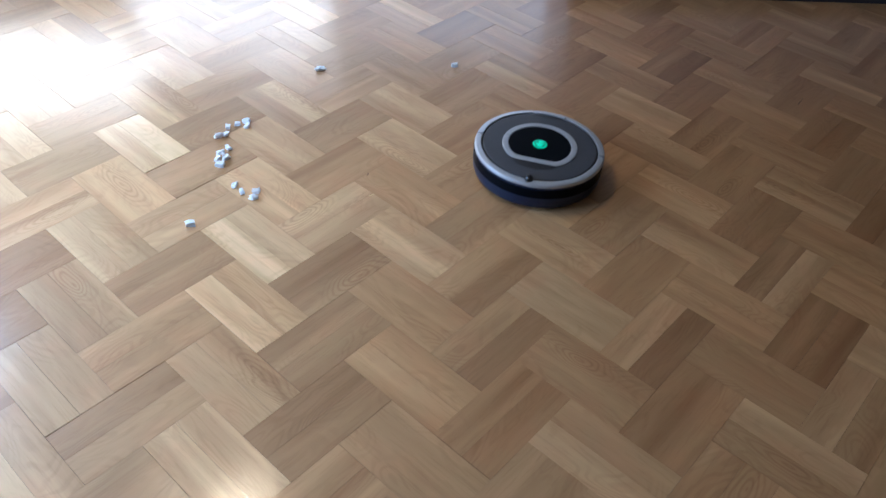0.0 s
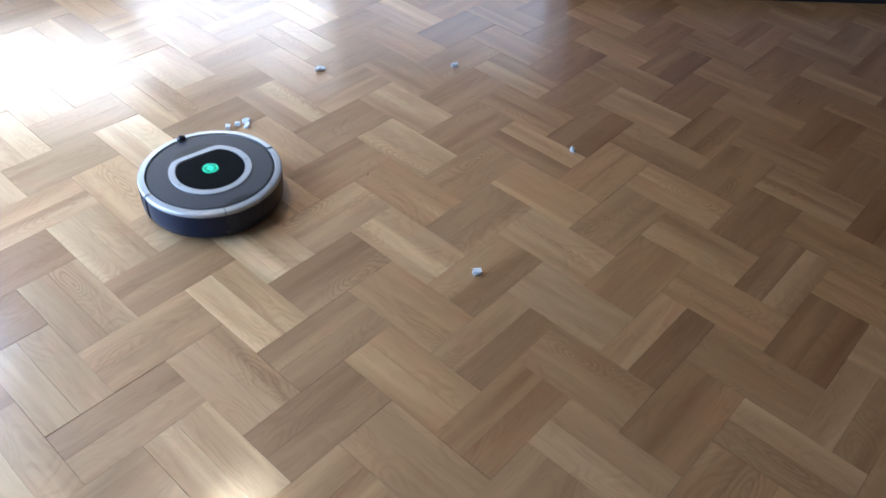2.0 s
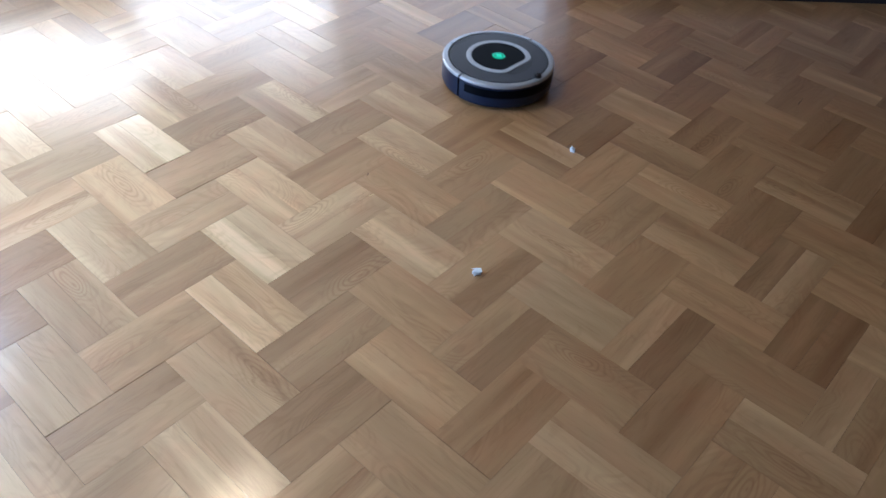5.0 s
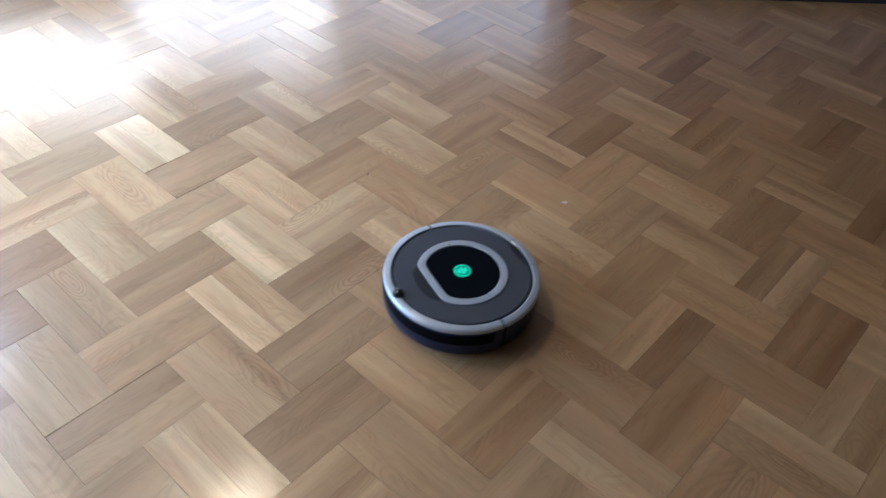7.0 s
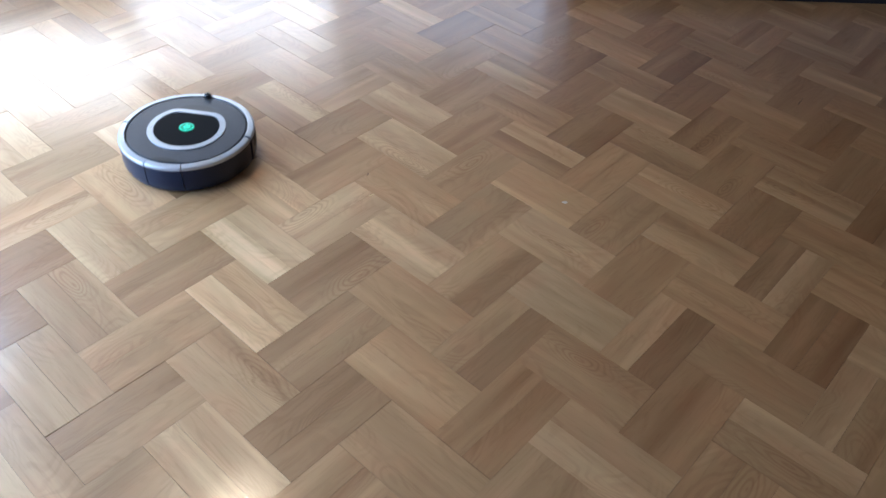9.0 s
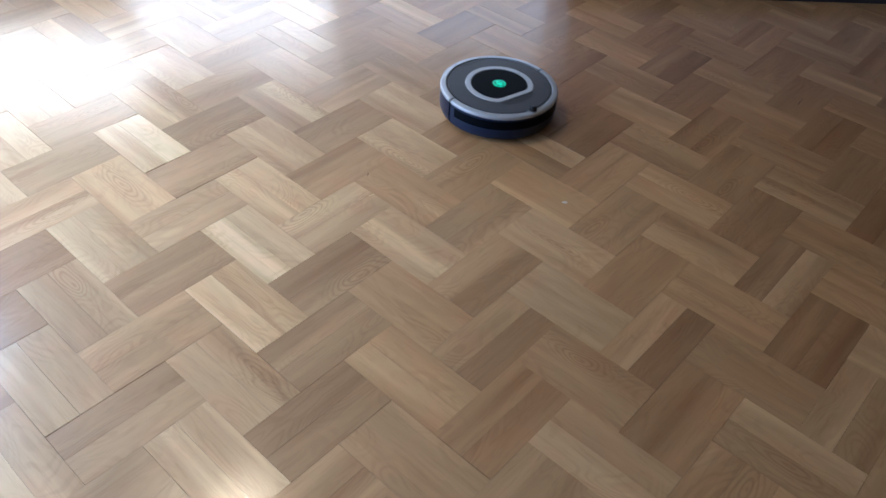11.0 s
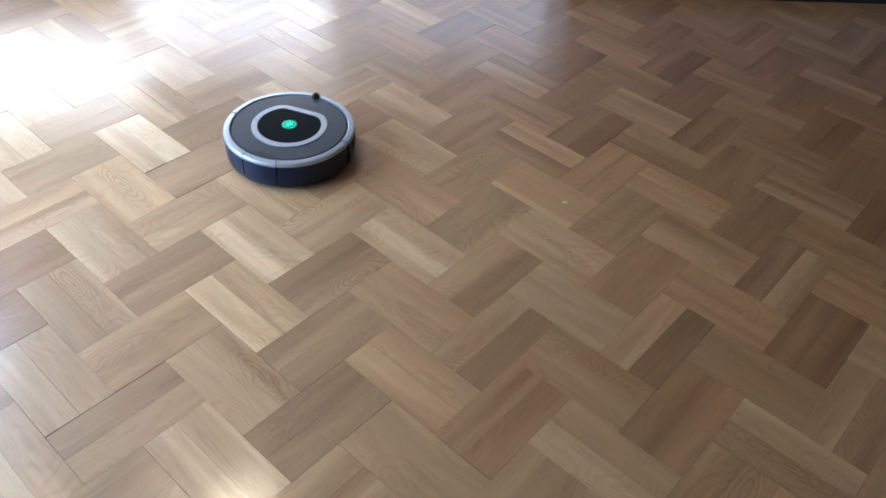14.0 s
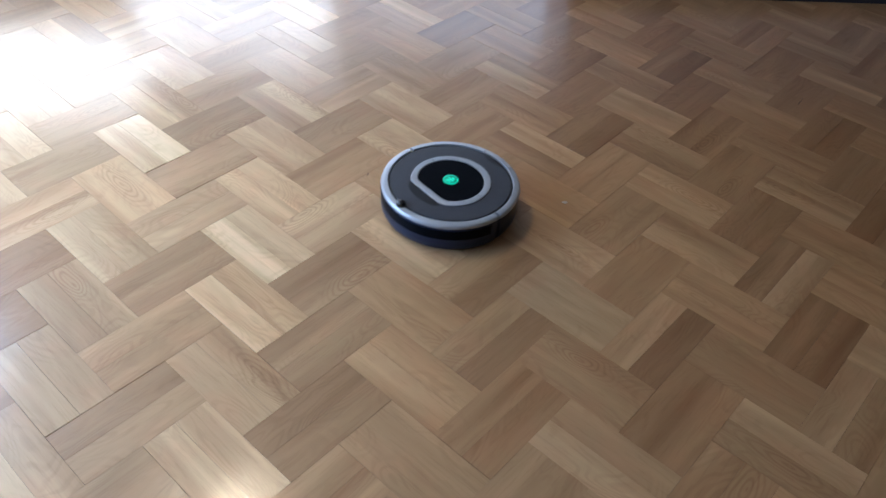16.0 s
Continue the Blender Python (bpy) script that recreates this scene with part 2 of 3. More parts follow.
# ---------------------------------------------------------------- room shell
def wall_with_opening(name, axis, at, out, lo, hi, opening):
    """A wall 0.2 m thick outside the plane axis=at, with an opening (start, end, sill, head)."""
    bm = bmesh.new()
    t0, t1 = sorted((at, at + 0.2 * out))

    def slab(a, b, z0, z1):
        if axis == "y":
            box(bm, a, b, t0, t1, z0, z1)
        else:
            box(bm, t0, t1, a, b, z0, z1)
    if opening:
        a, b, s, h = opening
        slab(lo, a, 0, ROOM_H)
        slab(b, hi, 0, ROOM_H)
        slab(a, b, 0, s)
        slab(a, b, h, ROOM_H)
    else:
        slab(lo, hi, 0, ROOM_H)
    return thing(name, bm, PLASTER, "painted plaster wall of the room", "wall", kind="structure")


def window(name, axis, at, out, opening):
    a, b, s, h = opening
    base = tagged(new(name), "white painted window with two clear panes", "window", kind="structure")
    d0, d1 = sorted((at + 0.06 * out, at + 0.12 * out))

    def bar(pname, p, q, z0, z1, material, e0=d0, e1=d1, bevel=0.004):
        args = (p, q, e0, e1, z0, z1) if axis == "y" else (e0, e1, p, q, z0, z1)
        return part(pname, one_box(*args, bevel=bevel), material, base)
    bar("window_frame", a, a + 0.05, s, h, WHITE_PAINT)
    bar("window_frame", b - 0.05, b, s, h, WHITE_PAINT)
    bar("window_frame", a + 0.05, b - 0.05, h - 0.05, h, WHITE_PAINT)
    bar("window_frame", a + 0.05, b - 0.05, s, s + 0.05, WHITE_PAINT)
    mid = (a + b) / 2
    bar("mullion", mid - 0.03, mid + 0.03, s + 0.05, h - 0.05, WHITE_PAINT)
    for p, q in ((a + 0.05, mid - 0.03), (mid + 0.03, b - 0.05)):
        g = bar("pane", p, q, s + 0.05, h - 0.05, GLASS, (d0 + d1) / 2 - 0.002, (d0 + d1) / 2 + 0.002, 0)
        g.visible_shadow = False
    bar("window_sill", a - 0.05 if out < 0 else a, b, s - 0.03, s - 0.002, WHITE_PAINT, *sorted((at - 0.12 * out, at - 0.001 * out)))
    return base


def room():
    wall_with_opening("wall_north", "y", ROOM_N, 1, NOOK_W - 0.2, -1.56, WIN_BRIGHT)
    wall_with_opening("wall_north_middle", "y", ROOM_N, 1, -1.56, -0.32, WIN_MID)
    wall_with_opening("wall_north_east", "y", ROOM_N, 1, -0.32, ROOM_E + 0.2, WIN_DIM)
    wall_with_opening("wall_south", "y", ROOM_S, -1, ROOM_W - 0.2, ROOM_E + 0.2, WIN_S)
    wall_with_opening("wall_west", "x", ROOM_W, -1, ROOM_S, NOOK_Y, DOOR_W)
    wall_with_opening("wall_nook_south", "y", NOOK_Y, -1, NOOK_W - 0.2, ROOM_W - 0.2, None)
    wall_with_opening("wall_nook_west", "x", NOOK_W, -1, NOOK_Y, ROOM_N, None)
    wall_with_opening("wall_east", "x", ROOM_E, 1, ROOM_S, ROOM_N, None)
    thing("ceiling", one_box(NOOK_W - 0.2, ROOM_E + 0.2, ROOM_S - 0.2, ROOM_N + 0.2, ROOM_H, ROOM_H + 0.15), CEILING_PAINT,
          "plain painted ceiling", "ceiling", kind="structure")
    window("window_1", "y", ROOM_N, 1, WIN_BRIGHT)
    window("window_2", "y", ROOM_N, 1, WIN_DIM)
    window("window_3", "y", ROOM_N, 1, WIN_MID)
    window("window_4", "y", ROOM_S, -1, WIN_S)
    window("window_5", "x", ROOM_W, -1, DOOR_W)
    thing("ground", one_box(-60, 60, -60, 60, -0.4, -0.3), noisy("garden_ground", (0.10, 0.12, 0.06), 0.9, scale=2, vary=0.3),
          "dull green ground outside the house", "ground", kind="structure")


def sideboard():
    base = tagged(new("sideboard"), "low grey-blue sideboard on a dark navy plinth", "sideboard")
    base.location = (0.68, 2.764, 0)
    part("plinth", one_box(0.01, 1.99, 0.004, 0.42, 0, 0.06, bevel=0.002), NAVY, base, "dark navy plinth")
    part("carcass", one_box(0, 2.0, 0.02, 0.44, 0.06, 0.50, bevel=0.003), GREY_BLUE, base)
    for i in range(4):
        d = part("door", one_box(i * 0.5 + 0.003, i * 0.5 + 0.497, 0.0, 0.018, 0.065, 0.495, bevel=0.003), GREY_BLUE, base)
        h = new("handle", link_mesh("handle", one_box(i * 0.5 + 0.2, i * 0.5 + 0.3, -0.012, 0.0, 0.44, 0.45, bevel=0.002), BLACK))
        h.parent = d
    part("top", one_box(-0.006, 2.006, -0.006, 0.45, 0.50, 0.522, bevel=0.004), GREY_BLUE, base)


LAMP_AT = (-0.79, 1.93)


def ceiling_lamp():
    base = tagged(new("ceiling_lamp"), "lit warm glass ceiling lamp with a metal rose", "ceiling lamp")
    base.location = (*LAMP_AT, ROOM_H)
    part("rose", disc([(0.055, 0), (0.055, -0.018), (0.04, -0.024)], 32), SILVER, base, "brushed metal rose", smooth=True)
    prof = [(0.03, -0.024)] + [(0.065 * math.sin(a), -0.075 - 0.065 * math.cos(math.pi - a) * -1) for a in [0.6 + 0.25 * k for k in range(10)]]
    part("globe", disc(prof, 32), BULB, base, "glowing warm glass globe", smooth=True)


# ---------------------------------------------------------------- robot vacuum
def robot_vacuum():
    base = tagged(new("robot_vacuum"), "round silver and black robot vacuum driving over the parquet", "robot vacuum")
    part("chassis", disc([(0.120, 0.010), (0.150, 0.012), (0.163, 0.022), (0.163, 0.076), (0.140, 0.082)]), BLACK, base, "black underbody", smooth=True)
    side = [(0.160, 0.0085), (0.1665, 0.0105), (0.1700, 0.020), (0.1707, 0.030), (0.1708, 0.060), (0.1695, 0.0725), (0.1650, 0.0740), (0.1645, 0.05)]
    part("bumper", lathe(side, -90.3, 90.3), BUMPER_MAT, base, "glossy blue-black front bumper", smooth=True)
    part("sensor_strip", lathe([(0.1700, 0.042), (0.1713, 0.043), (0.1713, 0.068), (0.1700, 0.069)], -84, 84), PIANO, base, "gloss black sensor strip", smooth=True)
    rear = [(0.160, 0.0090), (0.1655, 0.0110), (0.1690, 0.020), (0.1697, 0.030), (0.1695, 0.060), (0.1685, 0.0725), (0.1650, 0.0740), (0.1645, 0.05)]
    part("rear_shell", lathe(rear, 93.2, 163.4), BUMPER_MAT, base, smooth=True)
    part("rear_shell", lathe(rear, -163.4, -93.2), BUMPER_MAT, base, smooth=True)
    part("dust_bin", lathe(rear, 164.4, 195.6), BUMPER_MAT, base, "blue-black removable dust bin", smooth=True)
    ring = [(0.1665, 0.0745), (0.1702, 0.0752), (0.1707, 0.0785), (0.1698, 0.0818), (0.1672, 0.0842), (0.1630, 0.0853), (0.1548, 0.0860), (0.1536, 0.0855), (0.1534, 0.0800), (0.158, 0.0755)]
    for a0, a1 in ((-90.4, 90.4), (93.0, 163.4), (164.4, 195.6), (-163.4, -93.0)):
        part("trim_ring", lathe(ring, a0, a1), SILVER, base, "silver painted rim", smooth=True)
    part("top_plate", disc([(0.1482, 0.0810), (0.1482, 0.0842), (0.1472, 0.0850), (0.12, 0.0860), (0.09, 0.0864)]), GREY_TOP, base, "dark grey satin top", smooth=True)
    part("handle_ring", d_ring([(0.0988, 0.0803, 0.0856), (0.0988, 0.0803, 0.0878), (0.0976, 0.0791, 0.0885), (0.0842, 0.0662, 0.0887), (0.0830, 0.0650, 0.0881), (0.0828, 0.0648, 0.0856)]),
         SILVER, base, "silver D-shaped band", smooth=True)
    for a in (100, 260):
        part("band_seam", lathe([(0.0826, 0.0884), (0.0990, 0.0880), (0.0990, 0.0884), (0.0826, 0.0889)], a - 0.35, a + 0.35, steps=720), BLACK, base)
    # the finger scoop in front of the straight side of the band
    scoop = bmesh.new()
    rows = []
    for k in range(25):
        y = 0.056 * (k / 12 - 1)
        depth = 0.026 * math.sqrt(max(0.0, 1 - (y / 0.0562) ** 2))
        rows.append([scoop.verts.new((0.0810 + depth * u, y, 0.0870 - 0.0005 * u)) for u in (0, 0.33, 0.66, 1)])
    for p, q in zip(rows, rows[1:]):
        for u in range(3):
            scoop.faces.new((p[u], p[u + 1], q[u + 1], q[u]))
    low = bmesh.ops.extrude_face_region(scoop, geom=scoop.faces[:])
    bmesh.ops.translate(scoop, verts=[v for v in low["geom"] if isinstance(v, bmesh.types.BMVert)], vec=(0, 0, -0.0012))
    part("finger_scoop", scoop, LATCH, base, "glossy dark grey finger recess", smooth=True)
    # black strip standing in for the shadow under the raised band
    part("scoop_shadow_strip", one_box(0.0806, 0.0826, -0.052, 0.052, 0.0855, 0.0870), BLACK, base)
    panel = part("control_panel", d_solid([(0.0818, 0.0638, 0.0860), (0.0818, 0.0638, 0.0874), (0.0808, 0.0628, 0.0879)]), PIANO, base, "gloss black control panel", smooth=True)
    button = part("clean_button", disc([(0.0195, 0.0874), (0.0195, 0.0890), (0.0183, 0.0894)], 48), GREEN, panel, "green lit round button", smooth=True)
    # faint print on the button and panel, as bars
    bm = bmesh.new()
    for k, w in ((-1, 0.011), (0, 0.019), (1, 0.011)):
        box(bm, -0.0020 + k * 0.0075, 0.0020 + k * 0.0075, -w / 2 - 0.001 * k, w / 2, 0.0892, 0.0898)
    rim = lathe([(0.0158, 0.0892), (0.0172, 0.0892), (0.0172, 0.0897), (0.0158, 0.0897)], steps=48)
    part("button_print", bm, GREEN_MARK, panel)
    part("button_rim_print", rim, GREEN_MARK, panel)
    dome = disc([(0.0092, 0.0850), (0.0095, 0.0895), (0.0090, 0.0930), (0.0072, 0.0955), (0.0040, 0.0968), (0.0012, 0.0971)], 32)
    bmesh.ops.translate(dome, verts=dome.verts, vec=(0.1530, 0, 0))
    part("sensor_dome", dome, SMOKED, base, "small smoked sensor dome", smooth=True)
    cup = lathe([(0.0097, 0.0845), (0.0122, 0.0845), (0.0118, 0.0878), (0.0099, 0.0880)], steps=32)
    bmesh.ops.translate(cup, verts=cup.verts, vec=(0.1530, 0, 0))
    part("sensor_collar", cup, BLACK, base, smooth=True)
    latch = bmesh.new()
    rows = []
    for k in range(17):
        t = k / 8 - 1
        turn = radians(180 + 15.5 * t)
        inner = 0.1470 - 0.0155 * (1 - t * t)
        rows.append([latch.verts.new((r * math.cos(turn), r * math.sin(turn), z)) for r, z in ((inner, 0.0858), (0.1472, 0.0857), (0.1472, 0.0842), (inner, 0.0842))])
    for p, q in zip(rows, rows[1:]):
        for k in range(4):
            latch.faces.new((p[k], p[(k + 1) % 4], q[(k + 1) % 4], q[k]))
    latch.faces.new(rows[0])
    latch.faces.new(rows[-1][::-1])
    part("bin_latch", latch, LATCH, base, "dark crescent-shaped bin release")
    for s in (-1, 1):
        w = disc([(0.030, -0.011), (0.034, -0.007), (0.034, 0.007), (0.030, 0.011)], 40)
        bmesh.ops.rotate(w, verts=w.verts, matrix=Matrix.Rotation(radians(90), 3, "X"))
        bmesh.ops.translate(w, verts=w.verts, vec=(0, s * 0.115, 0.0345))
        part("wheel", w, RUBBER, base, "black rubber drive wheel", smooth=True)
    c = disc([(0.012, -0.008), (0.015, -0.005), (0.015, 0.005), (0.012, 0.008)], 24)
    bmesh.ops.rotate(c, verts=c.verts, matrix=Matrix.Rotation(radians(90), 3, "X"))
    bmesh.ops.translate(c, verts=c.verts, vec=(0.125, 0, 0.0155))
    part("caster", c, RUBBER, base, smooth=True)
    return base


# seconds, x, y, heading
DRIVE = [
    (0, 0.395, 1.677, -107.9), (0.25, 0.340, 1.556, -124.3), (0.5, 0.257, 1.453, -140.7), (0.75, 0.145, 1.383, -157.4),
    (1, 0.019, 1.347, -174.1), (1.25, -0.111, 1.351, -189.8), (1.5, -0.235, 1.389, -205.5), (1.75, -0.343, 1.458, -219.2),
    (2, -0.430, 1.553, -233.0), (2.25, -0.493, 1.665, -246.8), (2.5, -0.528, 1.789, -260.5), (2.75, -0.529, 1.919, -275.5),
    (3, -0.498, 2.045, -290.5), (3.25, -0.434, 2.155, -307.2), (3.5, -0.345, 2.246, -324.0), (3.75, -0.233, 2.306, -338.0),
    (4, -0.108, 2.346, -352.0), (4.2, -0.002, 2.345, -363.0), (4.5, 0.140, 2.307, -379.4), (4.75, 0.244, 2.235, -393.1),
    (5, 0.332, 2.135, -406.8), (5.25, 0.401, 2.015, -420.5), (5.5, 0.448, 1.882, -434.2), (5.75, 0.470, 1.746, -447.9),
    (6, 0.465, 1.612, -461.6), (6.25, 0.429, 1.489, -475.3), (6.5, 0.360, 1.368, -488.0), (6.75, 0.266, 1.275, -501.3),
    (7, 0.161, 1.203, -514.5), (7.25, 0.037, 1.168, -530.5), (7.5, -0.093, 1.166, -546.5), (7.75, -0.219, 1.201, -561.6),
    (8, -0.333, 1.266, -576.8), (8.25, -0.424, 1.360, -592.9), (8.5, -0.489, 1.472, -609.0), (8.75, -0.515, 1.596, -624.8),
    (9, -0.519, 1.726, -640.6), (9.2, -0.493, 1.828, -653.0), (9.5, -0.405, 1.949, -673.9), (9.75, -0.326, 2.022, -691.2),
    (10, -0.167, 2.069, -708.6), (10.25, -0.030, 2.090, -726.0), (10.5, 0.104, 2.081, -743.4), (10.75, 0.224, 2.044, -760.8),
    (11, 0.318, 1.975, -778.1), (11.25, 0.375, 1.875, -795.5), (11.5, 0.411, 1.751, -811.6), (11.75, 0.404, 1.621, -826.8),
    (12, 0.370, 1.503, -842.0), (12.25, 0.290, 1.408, -860.3), (12.5, 0.184, 1.344, -878.6), (12.75, 0.063, 1.324, -900.0),
    (13, -0.059, 1.344, -921.5), (13.25, -0.168, 1.411, -943.2), (13.5, -0.247, 1.508, -965.0), (13.75, -0.276, 1.628, -988.7),
    (14, -0.259, 1.747, -1012.4), (14.25, -0.190, 1.842, -1036.4), (14.5, -0.092, 1.903, -1060.4), (14.75, 0.020, 1.908, -1087.2),
    (15, 0.125, 1.874, -1114.0), (15.25, 0.197, 1.805, -1141.0), (15.5, 0.231, 1.716, -1168.0), (15.75, 0.219, 1.615, -1195.2),
    (16, 0.153, 1.521, -1222.4),
]


def robot_at(t):
    for (t0, x0, y0, a0), (t1, x1, y1, a1) in zip(DRIVE, DRIVE[1:]):
        if t <= t1:
            u = (t - t0) / (t1 - t0)
            return Vector((x0 + (x1 - x0) * u, y0 + (y1 - y0) * u, a0 + (a1 - a0) * u))
    return Vector(DRIVE[-1][1:])


def robot_pose(x, y, a):
    return pose(x, y, 0.0005, 0, 0, a)


# ---------------------------------------------------------------- paper scraps on the floor
def scrap(seed, length, width, height):
    """A crumpled, folded scrap: an uneven small lump with creased faces."""
    rng = random.Random(seed)
    bm = bmesh.new()
    bmesh.ops.create_cube(bm, size=1.0)
    bmesh.ops.subdivide_edges(bm, edges=bm.edges[:], cuts=1, use_grid_fill=True)
    for v in bm.verts:
        v.co = Vector((v.co.x * length, v.co.y * width, (v.co.z + 0.5) * height))
        v.co += Vector((rng.uniform(-1, 1) * length * 0.2, rng.uniform(-1, 1) * width * 0.2, rng.uniform(-1, 1) * height * 0.24))
        v.co.z = max(0.0, v.co.z)
    ob = thing("paper_scrap", bm, PAPER, "small crumpled white paper scrap lying on the parquet", "paper scrap", "paper scraps on the floor")
    return ob


# x, y, turn, length in mm; in the order in which the robot meets them
SCRAPS = [
    (-0.471, 1.444, 20, 22), (-0.389, 1.594, 80, 20), (-0.367, 1.571, 110, 18), (-0.332, 1.572, 5, 21), (-0.335, 1.547, 40, 23),
    (-0.439, 1.680, 0, 24), (-0.449, 1.707, 60, 19), (-0.428, 1.712, 30, 22), (-0.446, 1.733, 15, 22), (-0.429, 1.755, 130, 20),
    (-0.463, 1.811, 25, 25), (-0.446, 1.820, 60, 18), (-0.445, 1.855, 95, 19), (-0.421, 1.870, 10, 18), (-0.398, 1.884, 0, 24),
    (-0.394, 1.862, 80, 18), (-0.220, 2.177, 70, 21), (-0.205, 2.181, 20, 18), (0.207, 2.221, 10, 22),
]


def tiny_litter():
    rng = random.Random(5)
    bm = bmesh.new()
    bmesh.ops.create_icosphere(bm, subdivisions=2, radius=0.007)
    for v in bm.verts:
        v.co = Vector((v.co.x * rng.uniform(0.7, 1.2), v.co.y * rng.uniform(0.5, 0.9), max(0, v.co.z * 0.12 + 0.0006)))
    ob = thing("lint_tuft", bm, LINT, "small flat tuft of pale grey lint", "lint")
    for name, x, y, a, ln, w, material, label in (
            ("wood_splinter", -0.053, 1.653, 70, 0.008, 0.003, SPLINTER, "tiny dark wood splinter on the parquet"),
            ("wood_splinter", 1.283, 2.057, 50, 0.046, 0.0026, SPLINTER, "thin dark wood splinter on the parquet"),
            ("wood_chip", -0.041, 1.566, 30, 0.015, 0.003, CHIP, "tiny pale yellow wood chip")):
        bm = bmesh.new()
        box(bm, -ln / 2, ln / 2, -w / 2, w / 2, 0, 0.0012)
        for v in bm.verts:
            v.co.y *= 0.3 if v.co.x > 0 else 1.0
        ob = thing(name, bm, material, label, "splinter")
        ob.matrix_world = pose(x, y, 0.0008, 0, 0, a)


# ---------------------------------------------------------------- parquet: pairs of oak strips laid in herringbone
PAIR = 0.140
LENGTH = 0.2524
ORIGIN = Vector((-0.4454, 1.2288))
# how light each strip is coloured, its oak tone with glare and light falloff put in, row by row: two letters for the
# two strips of a pair, from the column FIRST on
FIRST = -2
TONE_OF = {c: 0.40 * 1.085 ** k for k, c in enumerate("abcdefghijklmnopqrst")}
# the palest strips hold window glare, the darker right columns the fading light
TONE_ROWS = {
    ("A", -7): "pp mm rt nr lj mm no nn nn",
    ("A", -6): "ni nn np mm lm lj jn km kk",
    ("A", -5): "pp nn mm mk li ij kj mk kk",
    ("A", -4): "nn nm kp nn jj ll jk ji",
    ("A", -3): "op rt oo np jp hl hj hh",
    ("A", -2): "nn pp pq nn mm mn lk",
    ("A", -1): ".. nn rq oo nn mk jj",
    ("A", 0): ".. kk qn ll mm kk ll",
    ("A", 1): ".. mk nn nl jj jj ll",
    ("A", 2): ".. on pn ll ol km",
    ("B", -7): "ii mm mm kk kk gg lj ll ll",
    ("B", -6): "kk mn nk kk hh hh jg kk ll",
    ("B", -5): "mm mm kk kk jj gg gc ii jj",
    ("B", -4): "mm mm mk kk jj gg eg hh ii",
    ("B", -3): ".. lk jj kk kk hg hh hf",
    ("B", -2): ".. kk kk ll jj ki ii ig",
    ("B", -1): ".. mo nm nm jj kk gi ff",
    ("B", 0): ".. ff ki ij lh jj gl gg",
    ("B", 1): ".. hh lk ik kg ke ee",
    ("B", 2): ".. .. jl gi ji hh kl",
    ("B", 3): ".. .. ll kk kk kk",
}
OAK_BASE = Vector((0.460, 0.270, 0.124))
# blocks that have settled askew: lean across and along, in degrees
TILTS = {
    ("A", -3, -2): (-1.2, 0), ("A", -3, -1): (-0.45, -0.45), ("A", -4, -2): (-0.6, 0), ("A", -4, -1): (0.4, 0.4), ("A", -5, -1): (0, -0.5),
    ("A", -7, -1): (0.4, 0), ("A", -7, 0): (0.2, 0), ("A", -7, 1): (0.2, 0), ("A", -6, 0): (0, 0), ("A", -6, 1): (0.5, 0),
    ("A", -5, 0): (-0.4, 0), ("A", -5, 1): (0.2, 0), ("A", -4, 0): (-0.5, 0), ("A", -6, 2): (-0.5, 0),
    ("B", -2, -1): (0.5, 0), ("B", -3, -1): (0.2, 0), ("B", -3, 0): (0.5, 0), ("B", -4, 0): (0.5, 0), ("B", -4, -1): (-0.3, 0),
    ("B", -5, -1): (0, 0), ("B", -5, 0): (0.3, 0), ("B", -6, -2): (-0.4, 0), ("B", -6, 0): (0, 0), ("B", -6, 1): (0.8, 0),
    ("B", -7, 1): (-0.4, 0), ("B", -5, 1): (0.3, 0),
}


def strip_mesh(name, wide, gap):
    """One strip, or a block as wide as two, 12 mm thick, its top edges eased; its length along x."""
    bm = bmesh.new()
    l, w, e = LENGTH / 2 - gap, PAIR / (2 if wide else 4) - gap, 0.00015
    top = [bm.verts.new(v) for v in ((-l + e, -w + e, 0), (l - e, -w + e, 0), (l - e, w - e, 0), (-l + e, w - e, 0))]
    mid = [bm.verts.new(v) for v in ((-l, -w, -0.00025), (l, -w, -0.00025), (l, w, -0.00025), (-l, w, -0.00025))]
    low = [bm.verts.new(v) for v in ((-l, -w, -0.012), (l, -w, -0.012), (l, w, -0.012), (-l, w, -0.012))]
    bm.faces.new(top)
    bm.faces.new(low[::-1])
    for a, b in ((mid, top), (low, mid)):
        for i in range(4):
            bm.faces.new((a[i], a[(i + 1) % 4], b[(i + 1) % 4], b[i]))
    return link_mesh(name, bm, OAK)


def pair_centre(kind, i, j):
    ratio, s2 = LENGTH / PAIR, math.sqrt(0.5)
    if kind == "A":
        u, v = i + ratio * j + ratio / 2, -i + ratio * j + 0.5
    else:
        u, v = i + ratio * j - 0.5, -i + ratio * j + 1 - ratio / 2
    return Vector((ORIGIN.x + (u + v) * s2 * PAIR, ORIGIN.y + (v - u) * s2 * PAIR, 0))


